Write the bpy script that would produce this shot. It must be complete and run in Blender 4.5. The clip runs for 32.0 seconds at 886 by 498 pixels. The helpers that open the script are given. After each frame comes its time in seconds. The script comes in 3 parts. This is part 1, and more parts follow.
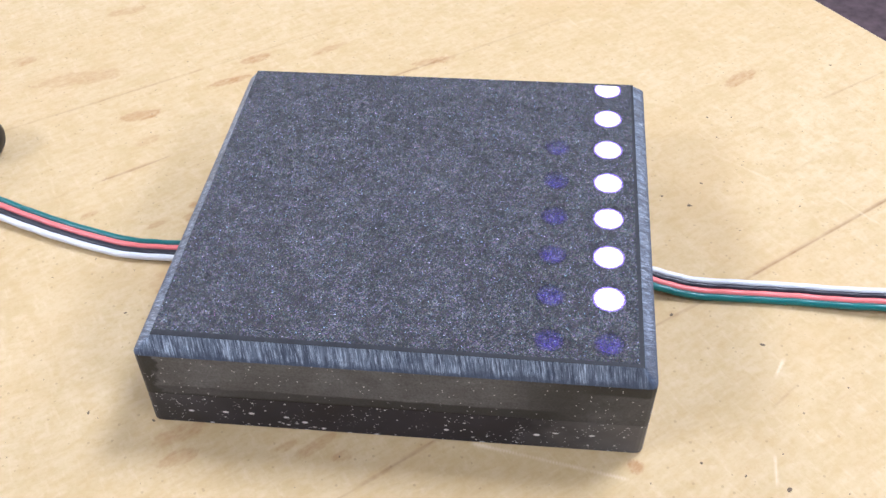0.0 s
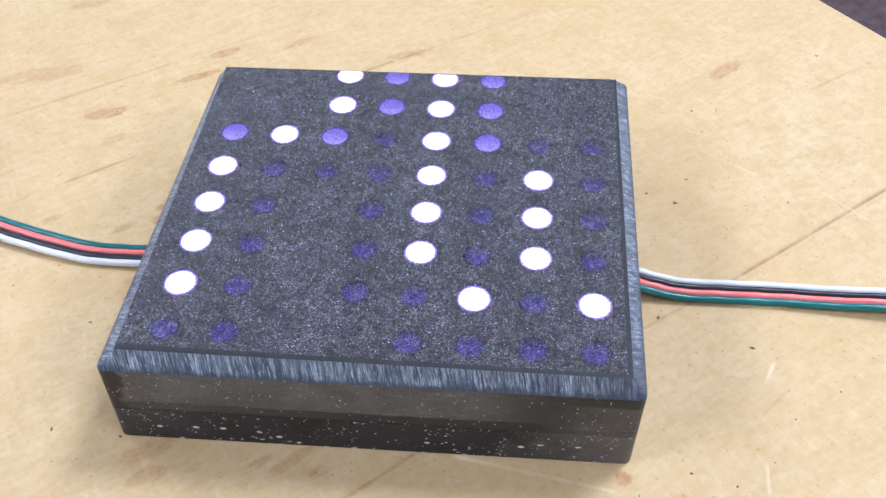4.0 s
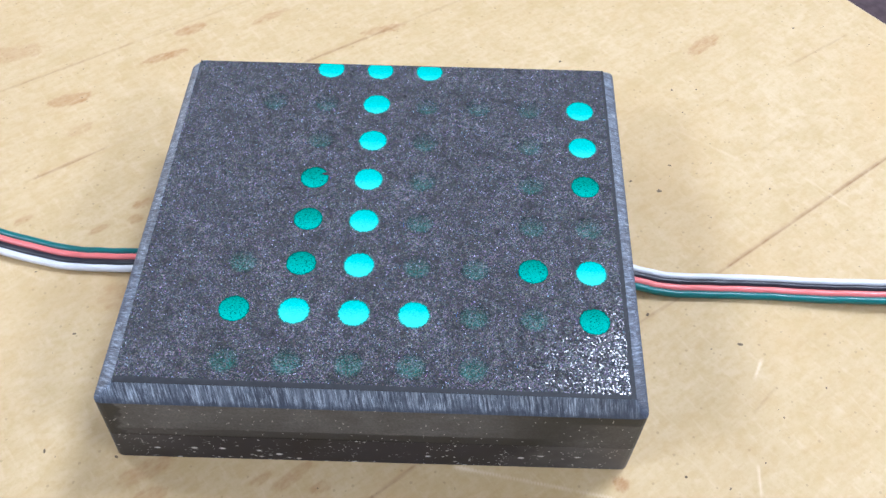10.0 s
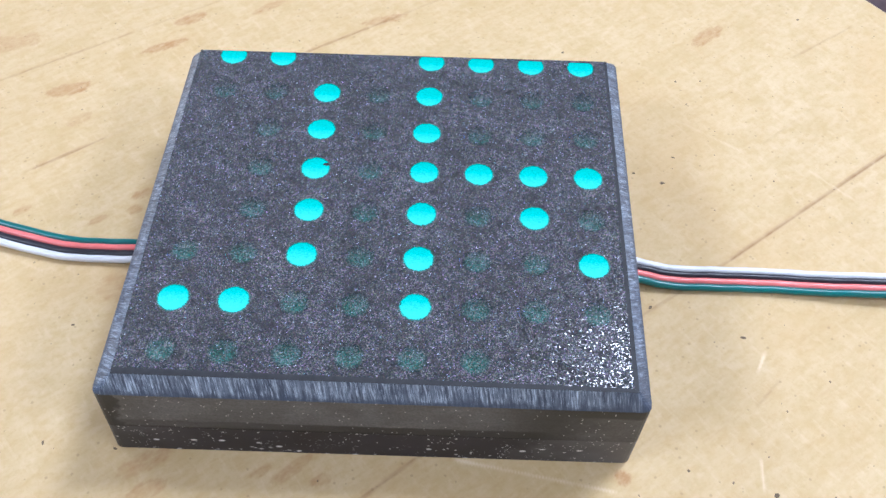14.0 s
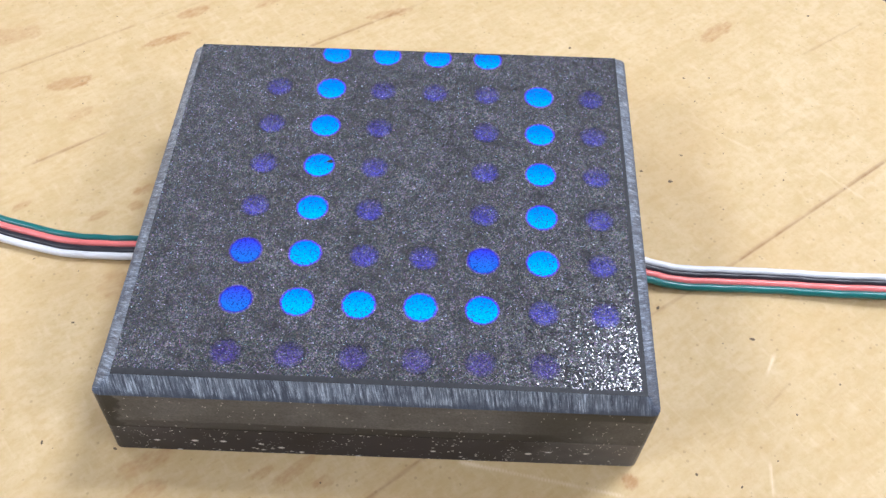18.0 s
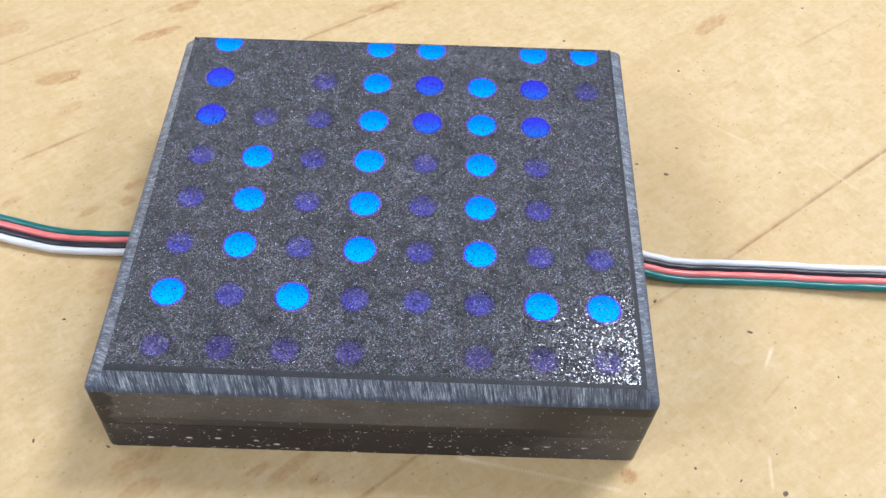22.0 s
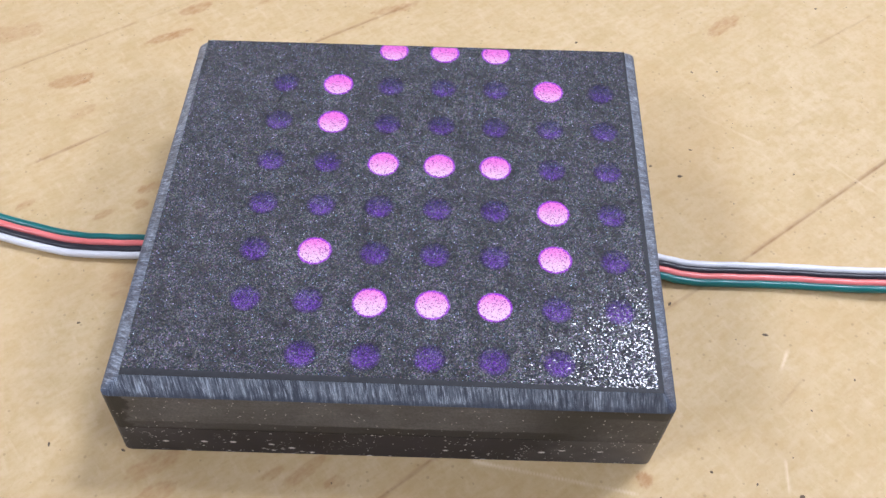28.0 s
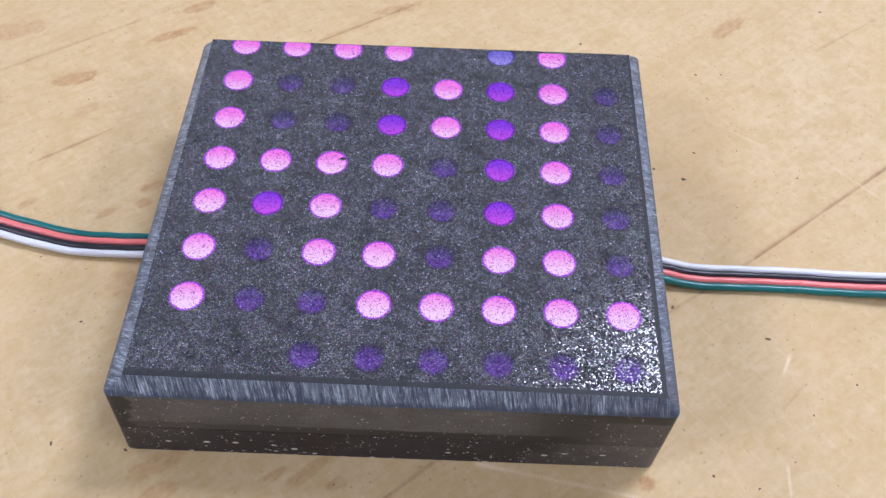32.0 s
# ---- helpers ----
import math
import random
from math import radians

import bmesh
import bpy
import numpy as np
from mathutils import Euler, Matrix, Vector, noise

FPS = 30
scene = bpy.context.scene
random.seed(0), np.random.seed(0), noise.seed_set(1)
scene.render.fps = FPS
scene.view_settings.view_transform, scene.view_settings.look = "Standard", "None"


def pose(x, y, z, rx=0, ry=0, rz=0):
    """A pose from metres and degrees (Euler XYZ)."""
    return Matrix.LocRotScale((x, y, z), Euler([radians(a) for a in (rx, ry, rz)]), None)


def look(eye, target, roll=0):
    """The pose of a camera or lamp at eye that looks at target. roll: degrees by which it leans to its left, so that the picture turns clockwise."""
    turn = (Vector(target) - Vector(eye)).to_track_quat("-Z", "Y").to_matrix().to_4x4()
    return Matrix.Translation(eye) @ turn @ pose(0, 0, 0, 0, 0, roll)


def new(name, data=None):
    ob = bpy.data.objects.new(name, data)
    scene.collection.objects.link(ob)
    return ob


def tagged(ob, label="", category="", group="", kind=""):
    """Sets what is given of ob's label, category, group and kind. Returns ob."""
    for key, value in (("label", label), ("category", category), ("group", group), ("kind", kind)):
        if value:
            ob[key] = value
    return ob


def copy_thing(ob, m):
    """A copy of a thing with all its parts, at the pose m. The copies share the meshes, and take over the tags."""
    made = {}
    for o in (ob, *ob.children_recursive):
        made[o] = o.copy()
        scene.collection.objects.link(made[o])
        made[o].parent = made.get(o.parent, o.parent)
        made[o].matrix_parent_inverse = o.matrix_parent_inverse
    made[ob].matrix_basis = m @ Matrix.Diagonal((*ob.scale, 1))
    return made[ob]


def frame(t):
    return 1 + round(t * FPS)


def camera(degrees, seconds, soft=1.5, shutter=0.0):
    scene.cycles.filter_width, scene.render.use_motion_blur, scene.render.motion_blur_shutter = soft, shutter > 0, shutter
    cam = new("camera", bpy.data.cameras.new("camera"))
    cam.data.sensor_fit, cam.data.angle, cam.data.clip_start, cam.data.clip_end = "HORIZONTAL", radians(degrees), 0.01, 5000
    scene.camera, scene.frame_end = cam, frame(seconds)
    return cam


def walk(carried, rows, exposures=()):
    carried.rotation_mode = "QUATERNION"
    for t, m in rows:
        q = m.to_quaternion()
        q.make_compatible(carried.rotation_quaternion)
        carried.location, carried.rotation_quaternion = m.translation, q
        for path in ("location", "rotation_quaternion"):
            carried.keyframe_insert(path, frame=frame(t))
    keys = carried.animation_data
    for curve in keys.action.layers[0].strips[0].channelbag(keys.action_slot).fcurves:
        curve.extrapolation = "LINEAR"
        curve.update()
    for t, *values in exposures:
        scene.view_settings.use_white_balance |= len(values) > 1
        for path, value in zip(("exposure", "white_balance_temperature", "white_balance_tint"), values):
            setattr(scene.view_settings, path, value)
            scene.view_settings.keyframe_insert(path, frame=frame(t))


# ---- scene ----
cam = camera(48.15, 32.0)
PATH = [
    (0, (0.02225, -0.14051, 0.15299), (0.00330, -0.00139, 0.01056), -1.97),
    (0.5, (0.02430, -0.13934, 0.15388), (0.00445, -0.00118, 0.01064), -2.42),
    (1, (0.02458, -0.13857, 0.15289), (0.00568, -0.00023, 0.00970), -2.31),
    (1.5, (0.02347, -0.13805, 0.15193), (0.00604, 0.00048, 0.00874), -1.99),
    (2, (0.02332, -0.13792, 0.15190), (0.00559, 0.00032, 0.00846), -2.10),
    (2.5, (0.02177, -0.13728, 0.15101), (0.00514, 0.00107, 0.00754), -1.75),
    (3, (0.02222, -0.13638, 0.15144), (0.00559, 0.00141, 0.00743), -1.72),
    (3.5, (0.01948, -0.13523, 0.14894), (0.00376, 0.00258, 0.00485), -1.30),
    (4, (0.02142, -0.13292, 0.14994), (0.00688, 0.00464, 0.00548), -1.34),
    (4.2, (0.01955, -0.13121, 0.15039), (0.00443, 0.00591, 0.00559), -1.73),
    (4.3, (0.01863, -0.12863, 0.15235), (0.00291, 0.00777, 0.00693), -2.14),
    (4.4, (0.01649, -0.12704, 0.15521), (0.00144, 0.00880, 0.00920), -2.04),
    (4.5, (0.01531, -0.12578, 0.15697), (0.00061, 0.00982, 0.01069), -2.01),
    (6.5, (0.01140, -0.11929, 0.16478), (0.00957, 0.00548, 0.00848), 0.55),
    (7, (0.01217, -0.11861, 0.16242), (0.01035, 0.00603, 0.00601), 1.05),
    (7.5, (0.01204, -0.11877, 0.16296), (0.01023, 0.00628, 0.00689), 1.36),
    (8, (0.01137, -0.11902, 0.16289), (0.00962, 0.00583, 0.00665), 1.54),
    (8.5, (0.01133, -0.11855, 0.16210), (0.00968, 0.00597, 0.00560), 1.51),
    (9, (0.01133, -0.11837, 0.16152), (0.00940, 0.00601, 0.00491), 1.30),
    (9.5, (0.01148, -0.11857, 0.16071), (0.00920, 0.00579, 0.00409), 1.08),
    (10, (0.01105, -0.11850, 0.16076), (0.00905, 0.00580, 0.00409), 1.38),
    (10.5, (0.01111, -0.11908, 0.16124), (0.00913, 0.00520, 0.00455), 1.50),
    (11, (0.01080, -0.11893, 0.16131), (0.00910, 0.00523, 0.00452), 1.64),
    (11.5, (0.01117, -0.11867, 0.16073), (0.00929, 0.00529, 0.00380), 1.55),
    (12, (0.01098, -0.11820, 0.16056), (0.00869, 0.00523, 0.00321), 1.28),
    (12.5, (0.01119, -0.11819, 0.15991), (0.00890, 0.00509, 0.00245), 1.29),
    (13, (0.01088, -0.11779, 0.15942), (0.00896, 0.00554, 0.00198), 1.62),
    (13.5, (0.01082, -0.11758, 0.15992), (0.00904, 0.00539, 0.00219), 1.69),
    (14, (0.01080, -0.11784, 0.15952), (0.00881, 0.00535, 0.00197), 1.57),
    (14.5, (0.01052, -0.11747, 0.15922), (0.00851, 0.00572, 0.00168), 1.56),
    (16.5, (0.01028, -0.11613, 0.15853), (0.00819, 0.00625, 0.00037), 1.83),
    (17, (0.01015, -0.11631, 0.15875), (0.00791, 0.00612, 0.00062), 1.83),
    (17.5, (0.01007, -0.11619, 0.15863), (0.00777, 0.00600, 0.00031), 1.86),
    (18, (0.01006, -0.11539, 0.15801), (0.00779, 0.00670, -0.00039), 1.76),
    (18.5, (0.00935, -0.11579, 0.15787), (0.00770, 0.00647, -0.00040), 1.86),
    (19, (0.00951, -0.11575, 0.15738), (0.00805, 0.00652, -0.00088), 1.81),
    (19.5, (0.00943, -0.11538, 0.15667), (0.00821, 0.00685, -0.00162), 1.82),
    (20, (0.00940, -0.11564, 0.15762), (0.00864, 0.00657, -0.00069), 2.06),
    (20.5, (0.00917, -0.11528, 0.15743), (0.00896, 0.00680, -0.00099), 2.45),
    (21, (0.00891, -0.11526, 0.15708), (0.00895, 0.00682, -0.00134), 2.55),
    (21.5, (0.00891, -0.11514, 0.15686), (0.00875, 0.00675, -0.00171), 2.34),
    (22, (0.00898, -0.11502, 0.15625), (0.00880, 0.00682, -0.00236), 2.25),
    (22.5, (0.00891, -0.11504, 0.15614), (0.00898, 0.00684, -0.00243), 2.43),
    (23, (0.00913, -0.11484, 0.15650), (0.00926, 0.00665, -0.00237), 2.53),
    (23.5, (0.00865, -0.11467, 0.15641), (0.00921, 0.00693, -0.00238), 2.73),
    (24, (0.00857, -0.11489, 0.15591), (0.00884, 0.00684, -0.00278), 2.57),
    (24.5, (0.00854, -0.11446, 0.15582), (0.00809, 0.00692, -0.00313), 2.11),
    (25, (0.00856, -0.11431, 0.15578), (0.00795, 0.00682, -0.00336), 1.91),
    (25.5, (0.00826, -0.11415, 0.15636), (0.00775, 0.00668, -0.00301), 2.21),
    (27.5, (0.00751, -0.11434, 0.15682), (0.00602, 0.00724, -0.00197), 1.67),
    (28, (0.00759, -0.11437, 0.15634), (0.00606, 0.00735, -0.00235), 1.66),
    (28.5, (0.00716, -0.11436, 0.15736), (0.00619, 0.00726, -0.00140), 1.97),
    (29, (0.00674, -0.11450, 0.15769), (0.00598, 0.00737, -0.00088), 2.22),
    (29.5, (0.00645, -0.11453, 0.15762), (0.00551, 0.00765, -0.00072), 2.14),
    (30, (0.00664, -0.11425, 0.15750), (0.00522, 0.00777, -0.00095), 1.88),
    (30.5, (0.00652, -0.11393, 0.15670), (0.00473, 0.00793, -0.00188), 1.72),
    (31, (0.00671, -0.11383, 0.15667), (0.00503, 0.00761, -0.00223), 1.76),
    (31.5, (0.00639, -0.11422, 0.15688), (0.00514, 0.00740, -0.00189), 2.05),
    (32, (0.00651, -0.11368, 0.15670), (0.00542, 0.00762, -0.00231), 2.27),
]
EXPOSURES = [(0, 0.2, 5900, 14), (1, 0.1, 5750, 13), (2, 0.05, 5800, 13), (3, -0.1, 5850, 13), (4, 0.12, 5830, 13), (4.5, -0.02, 6150, 12),
             (6.5, -0.55, 6950, 14), (7, -0.55, 6950, 14), (8, -0.22, 6450, 14), (9, 0.02, 6100, 11), (10, 0.12, 5680, 10), (11, 0.12, 5650, 10),
             (12, 0.12, 5750, 12), (14, 0.11, 5720, 11), (17, 0.1, 6400, 13), (18, 0.1, 6250, 11), (19, 0.08, 6250, 10), (20, 0.09, 6100, 10),
             (21, 0.08, 6420, 7), (22, 0.07, 6280, 9), (23, 0.08, 6200, 8), (24, 0.08, 6350, 8), (25, 0.07, 6600, 9), (28, -0.1, 6100, 15),
             (29, -0.15, 5930, 15), (30, 0.03, 6230, 14), (31, -0.18, 6130, 17), (32, -0.2, 5950, 18)]
walk(cam, [(t, look(eye, target, roll)) for t, eye, target, roll in PATH], EXPOSURES)

# ---- light ----
MM = 0.001
world = bpy.data.worlds.new("world")
scene.world = world
world.use_nodes = True
world.node_tree.nodes["Background"].inputs[0].default_value = (0.75, 0.85, 1.0, 1)
world.node_tree.nodes["Background"].inputs[1].default_value = 0.05
LAMP = 36.5                                       # watts of each ceiling light
CEILING_Z = 1.95
FIXTURES = [(0.85, 0.71, 0.6), (-2.3, 1.7, 1.2), (2.5, 1.6, 1.2), (2.0, -1.1, 1.2), (-1.9, -1.1, 1.2)]      # x, y, length
for x, y, long in FIXTURES:
    panel = bpy.data.lights.new("ceiling_panel", "AREA")
    panel.shape, panel.size, panel.size_y, panel.energy, panel.color = "RECTANGLE", 0.6, long, LAMP, (0.925, 0.98, 1.085)
    new("ceiling_panel", panel).matrix_basis = pose(x, y, CEILING_Z - 0.035)


# ---- materials ----
def material(name):
    m = bpy.data.materials.new(name)
    m.use_nodes = True
    m.node_tree.nodes.clear()
    return m


class Net:
    """Short hand for a material's nodes."""

    def __init__(self, m):
        self.t = m.node_tree
        self.out = self.t.nodes.new("ShaderNodeOutputMaterial")

    def node(self, kind, ins=(), **props):
        n = self.t.nodes.new("ShaderNode" + kind)
        for key, value in props.items():
            setattr(n, key, value)
        for key, value in dict(ins).items():
            self.put(n, key, value)
        return n

    def put(self, n, key, value):
        if isinstance(value, bpy.types.NodeSocket):
            self.t.links.new(value, n.inputs[key])
        else:
            n.inputs[key].default_value = value

    def math(self, op, a, b=0.0, c=0.0):
        return self.node("Math", {0: a, 1: b, 2: c}, operation=op).outputs[0]

    def mix(self, f, a, b, blend="MIX"):
        n = self.node("Mix", {0: f, 6: a, 7: b}, data_type="RGBA", blend_type=blend)
        return n.outputs[2]

    def ramp(self, f, a, b, low=0.0, high=1.0):
        return self.node("MapRange", {0: f, 1: a, 2: b, 3: low, 4: high}).outputs[0]

    def noise(self, vec, scale, detail=3.0, rough=0.55):
        return self.node("TexNoise", {"Vector": vec, "Scale": scale, "Detail": detail, "Roughness": rough}).outputs[0]

    def coords(self, scale=(1, 1, 1), turn=0.0):
        c = self.node("TexCoord").outputs["Object"]
        return self.node("Mapping", {"Vector": c, "Scale": scale, "Rotation": (0, 0, radians(turn))}).outputs[0]

    def bump(self, height, distance, strength=1.0):
        return self.node("Bump", {"Height": height, "Distance": distance, "Strength": strength}).outputs[0]

    def done(self, shader):
        self.t.links.new(shader, self.out.inputs[0])

    def surface(self, **ins):
        names = {"color": "Base Color", "rough": "Roughness", "metal": "Metallic", "normal": "Normal", "spec": "Specular IOR Level",
                 "coat": "Coat Weight", "glow": "Emission Color", "power": "Emission Strength"}
        b = self.node("BsdfPrincipled", {names[k]: v for k, v in ins.items()})
        self.done(b.outputs[0])
        return b


def rgb(r, g, b):
    return (r, g, b, 1.0)


def facets(n, vec, scale, tilt, spread):
    """Crystal grains: a cell pattern with a normal of its own for each grain, most of them nearly level and a few steep.
    Gives the normal and three random values per grain."""
    cell = n.node("TexVoronoi", {"Vector": vec, "Scale": scale}, feature="F1").outputs["Color"]
    sep = n.node("SeparateColor", {0: cell})
    lean = n.math("MULTIPLY", n.ramp(n.math("POWER", sep.outputs[1], 1.8), 0.0, 1.0, 0.42, spread), tilt)
    shift = n.node("VectorMath", {0: cell, 1: (-0.5, -0.5, -0.5)}, operation="ADD").outputs[0]
    shift = n.node("VectorMath", {0: shift, 3: lean}, operation="SCALE").outputs[0]
    true = n.node("NewGeometry").outputs["Normal"]
    both = n.node("VectorMath", {0: true, 1: shift}, operation="ADD").outputs[0]
    normal = n.node("VectorMath", {0: both}, operation="NORMALIZE").outputs[0]
    return normal, sep.outputs[0], sep.outputs[2], cell


def stone_grain(n):
    """The granular stone: its colour, normal and gloss, and random values of the grains."""
    vec = n.node("NewGeometry").outputs["Position"]
    normal, a, b, _ = facets(n, vec, 5400, 0.355, 1.85)
    _, c, d, tone2 = facets(n, vec, 7400, 0.6, 1.0)
    cloud = n.ramp(n.noise(vec, 130, 4), 0.3, 0.7, 0.84, 1.16)
    pits = n.ramp(n.noise(vec, 620, 4, 0.6), 0.34, 0.62, 0.52, 1.14)
    grain = n.ramp(a, 0.0, 1.0, 0.70, 1.25)
    fine = n.ramp(n.math("POWER", c, 3.2), 0.0, 1.0, 0.46, 2.6)
    shade = n.math("MULTIPLY", n.math("MULTIPLY", grain, fine), n.math("MULTIPLY", cloud, pits))
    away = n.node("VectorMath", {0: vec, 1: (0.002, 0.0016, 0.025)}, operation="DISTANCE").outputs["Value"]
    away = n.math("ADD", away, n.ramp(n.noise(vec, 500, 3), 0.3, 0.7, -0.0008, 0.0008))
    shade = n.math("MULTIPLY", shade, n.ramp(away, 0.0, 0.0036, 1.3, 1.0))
    bright = n.math("GREATER_THAN", n.math("MULTIPLY", b, d), 0.90)
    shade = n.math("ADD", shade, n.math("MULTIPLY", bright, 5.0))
    tint = n.mix(0.32, rgb(0.5, 0.5, 0.5), tone2)
    color = n.mix(1.0, rgb(0.146, 0.163, 0.189), tint, "MULTIPLY")
    color = n.mix(1.0, color, shade, "MULTIPLY")
    rough = n.math("ADD", n.ramp(d, 0.0, 1.0, 0.03, 0.10), n.math("MULTIPLY", n.math("LESS_THAN", b, 0.25), 0.12))
    return color, normal, rough, (a, b, c, d)


def make_stone():
    """Dark grey granular top: dull body with bright and dark grains."""
    m = material("granular_stone")
    n = Net(m)
    color, normal, rough, grains = stone_grain(n)
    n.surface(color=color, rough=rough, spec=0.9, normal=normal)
    return m


def make_smooth():
    """The honed band round the granular field."""
    m = material("honed_stone")
    n = Net(m)
    vec = n.coords()
    v = n.ramp(n.noise(vec, 900, 4), 0.3, 0.7, 0.8, 1.25)
    n.surface(color=n.mix(1.0, rgb(0.026, 0.027, 0.031), v, "MULTIPLY"), rough=0.55, spec=0.3)
    return m


def make_bevel(name, along, lean):
    """Sawn bevel with scratches across it. along: scale of the coordinates that draws the scratches out."""
    m = material(name)
    n = Net(m)
    skew = n.node("Mapping", {"Vector": n.coords(), "Rotation": tuple(radians(v) for v in lean)}).outputs[0]
    fine = n.noise(n.node("Mapping", {"Vector": skew, "Scale": along}).outputs[0], 1.0, 5, 0.7)
    wide = n.noise(n.node("Mapping", {"Vector": skew, "Scale": tuple(a * 0.3 for a in along)}).outputs[0], 1.0, 3, 0.6)
    spot = n.noise(n.coords(), 500, 4, 0.6)
    f = n.math("ADD", n.ramp(fine, 0.49, 0.70, 0.0, 1.0), n.ramp(wide, 0.42, 0.70, 0.0, 0.34))
    f = n.math("MULTIPLY", f, n.ramp(spot, 0.3, 0.6, 0.55, 1.1))
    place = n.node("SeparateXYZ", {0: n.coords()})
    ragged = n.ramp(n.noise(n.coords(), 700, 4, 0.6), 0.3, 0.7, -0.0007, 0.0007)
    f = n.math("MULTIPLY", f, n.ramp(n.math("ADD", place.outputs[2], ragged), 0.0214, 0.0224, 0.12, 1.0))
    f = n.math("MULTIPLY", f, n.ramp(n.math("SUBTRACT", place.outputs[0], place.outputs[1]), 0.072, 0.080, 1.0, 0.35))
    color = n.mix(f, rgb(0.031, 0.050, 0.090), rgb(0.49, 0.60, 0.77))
    n.surface(color=color, rough=0.42, spec=0.5, normal=n.bump(fine, 0.0002, 0.5))
    return m


def make_front():
    """Front of the upper slab: paler grey over dark stone, ragged towards its ends."""
    m = material("upper_slab_side")
    n = Net(m)
    c = n.node("TexCoord").outputs["Object"]
    xyz = n.node("SeparateXYZ", {0: c})
    wob = n.noise(c, 300, 4)
    x = n.math("ADD", xyz.outputs[0], n.ramp(wob, 0.3, 0.7, -0.0012, 0.0012))
    z = n.math("ADD", xyz.outputs[2], n.ramp(wob, 0.3, 0.7, -0.0002, 0.0002))
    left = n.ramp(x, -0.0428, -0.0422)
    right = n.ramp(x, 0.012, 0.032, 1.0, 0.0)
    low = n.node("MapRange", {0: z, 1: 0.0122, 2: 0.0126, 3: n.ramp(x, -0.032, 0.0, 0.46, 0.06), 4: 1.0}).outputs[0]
    face_tone = n.math("MULTIPLY", n.math("MULTIPLY", left, right), low)
    face_tone = n.math("MULTIPLY", face_tone, n.ramp(n.noise(n.coords((40, 40, 300)), 3, 4), 0.3, 0.7, 0.8, 1.1))
    grit = n.ramp(n.noise(c, 2500, 3), 0.3, 0.7, 0.7, 1.3)
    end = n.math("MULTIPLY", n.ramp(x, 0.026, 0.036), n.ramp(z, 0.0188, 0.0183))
    face_tone = n.math("MAXIMUM", face_tone, n.math("MULTIPLY", end, n.ramp(wob, 0.3, 0.7, 0.38, 0.74)))
    color = n.mix(face_tone, rgb(0.018, 0.019, 0.022), rgb(0.110, 0.110, 0.114))
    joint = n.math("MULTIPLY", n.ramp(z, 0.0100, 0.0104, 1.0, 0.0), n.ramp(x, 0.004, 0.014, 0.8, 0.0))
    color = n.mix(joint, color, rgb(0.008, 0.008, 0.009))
    color = n.mix(1.0, color, grit, "MULTIPLY")
    smudge = n.ramp(n.noise(n.coords((60, 60, 60)), 1.6, 4, 0.6), 0.42, 0.62, 0.72, 1.05)
    color = n.mix(1.0, color, smudge, "MULTIPLY")
    color = n.mix(specks(n, c, 2600, 0.965), color, rgb(0.5, 0.5, 0.5))
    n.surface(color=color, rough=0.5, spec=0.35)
    return m


def specks(n, c, scale, rare):
    """Mask of few, small, uneven flecks."""
    cell = n.node("TexVoronoi", {"Vector": c, "Scale": scale, "Randomness": 1.0}, feature="F1")
    pick = n.math("GREATER_THAN", n.node("SeparateColor", {0: cell.outputs["Color"]}).outputs[0], rare)
    return n.math("MULTIPLY", pick, n.ramp(cell.outputs["Distance"], 0.28, 0.42, 1.0, 0.0))


def make_lower():
    """Lower slab: near-black solid stone with white flecks."""
    m = material("flecked_slab")
    n = Net(m)
    c = n.coords()
    cloud = n.ramp(n.noise(c, 90, 4), 0.3, 0.7, 0.7, 1.4)
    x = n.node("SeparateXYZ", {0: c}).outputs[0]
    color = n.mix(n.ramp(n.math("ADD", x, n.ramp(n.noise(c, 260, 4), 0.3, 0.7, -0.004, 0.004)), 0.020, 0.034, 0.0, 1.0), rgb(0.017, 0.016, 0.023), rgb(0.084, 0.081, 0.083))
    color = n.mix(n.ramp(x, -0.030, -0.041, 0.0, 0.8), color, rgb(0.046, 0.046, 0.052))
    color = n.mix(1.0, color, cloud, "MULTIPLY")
    flat = n.coords((1, 1, 1.6))
    z = n.node("SeparateXYZ", {0: c}).outputs[2]
    groups = n.ramp(n.noise(c, 220, 3), 0.45, 0.6)
    small = n.math("MULTIPLY", specks(n, flat, 2600, 0.90), groups)
    color = n.mix(small, color, rgb(0.75, 0.75, 0.76))
    color = n.mix(specks(n, flat, 1500, 0.968), color, rgb(0.75, 0.75, 0.75))
    low = n.math("LESS_THAN", z, 0.0055)
    color = n.mix(n.math("MULTIPLY", low, specks(n, flat, 620, 0.945)), color, rgb(0.7, 0.7, 0.7))
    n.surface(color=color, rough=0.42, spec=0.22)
    return m


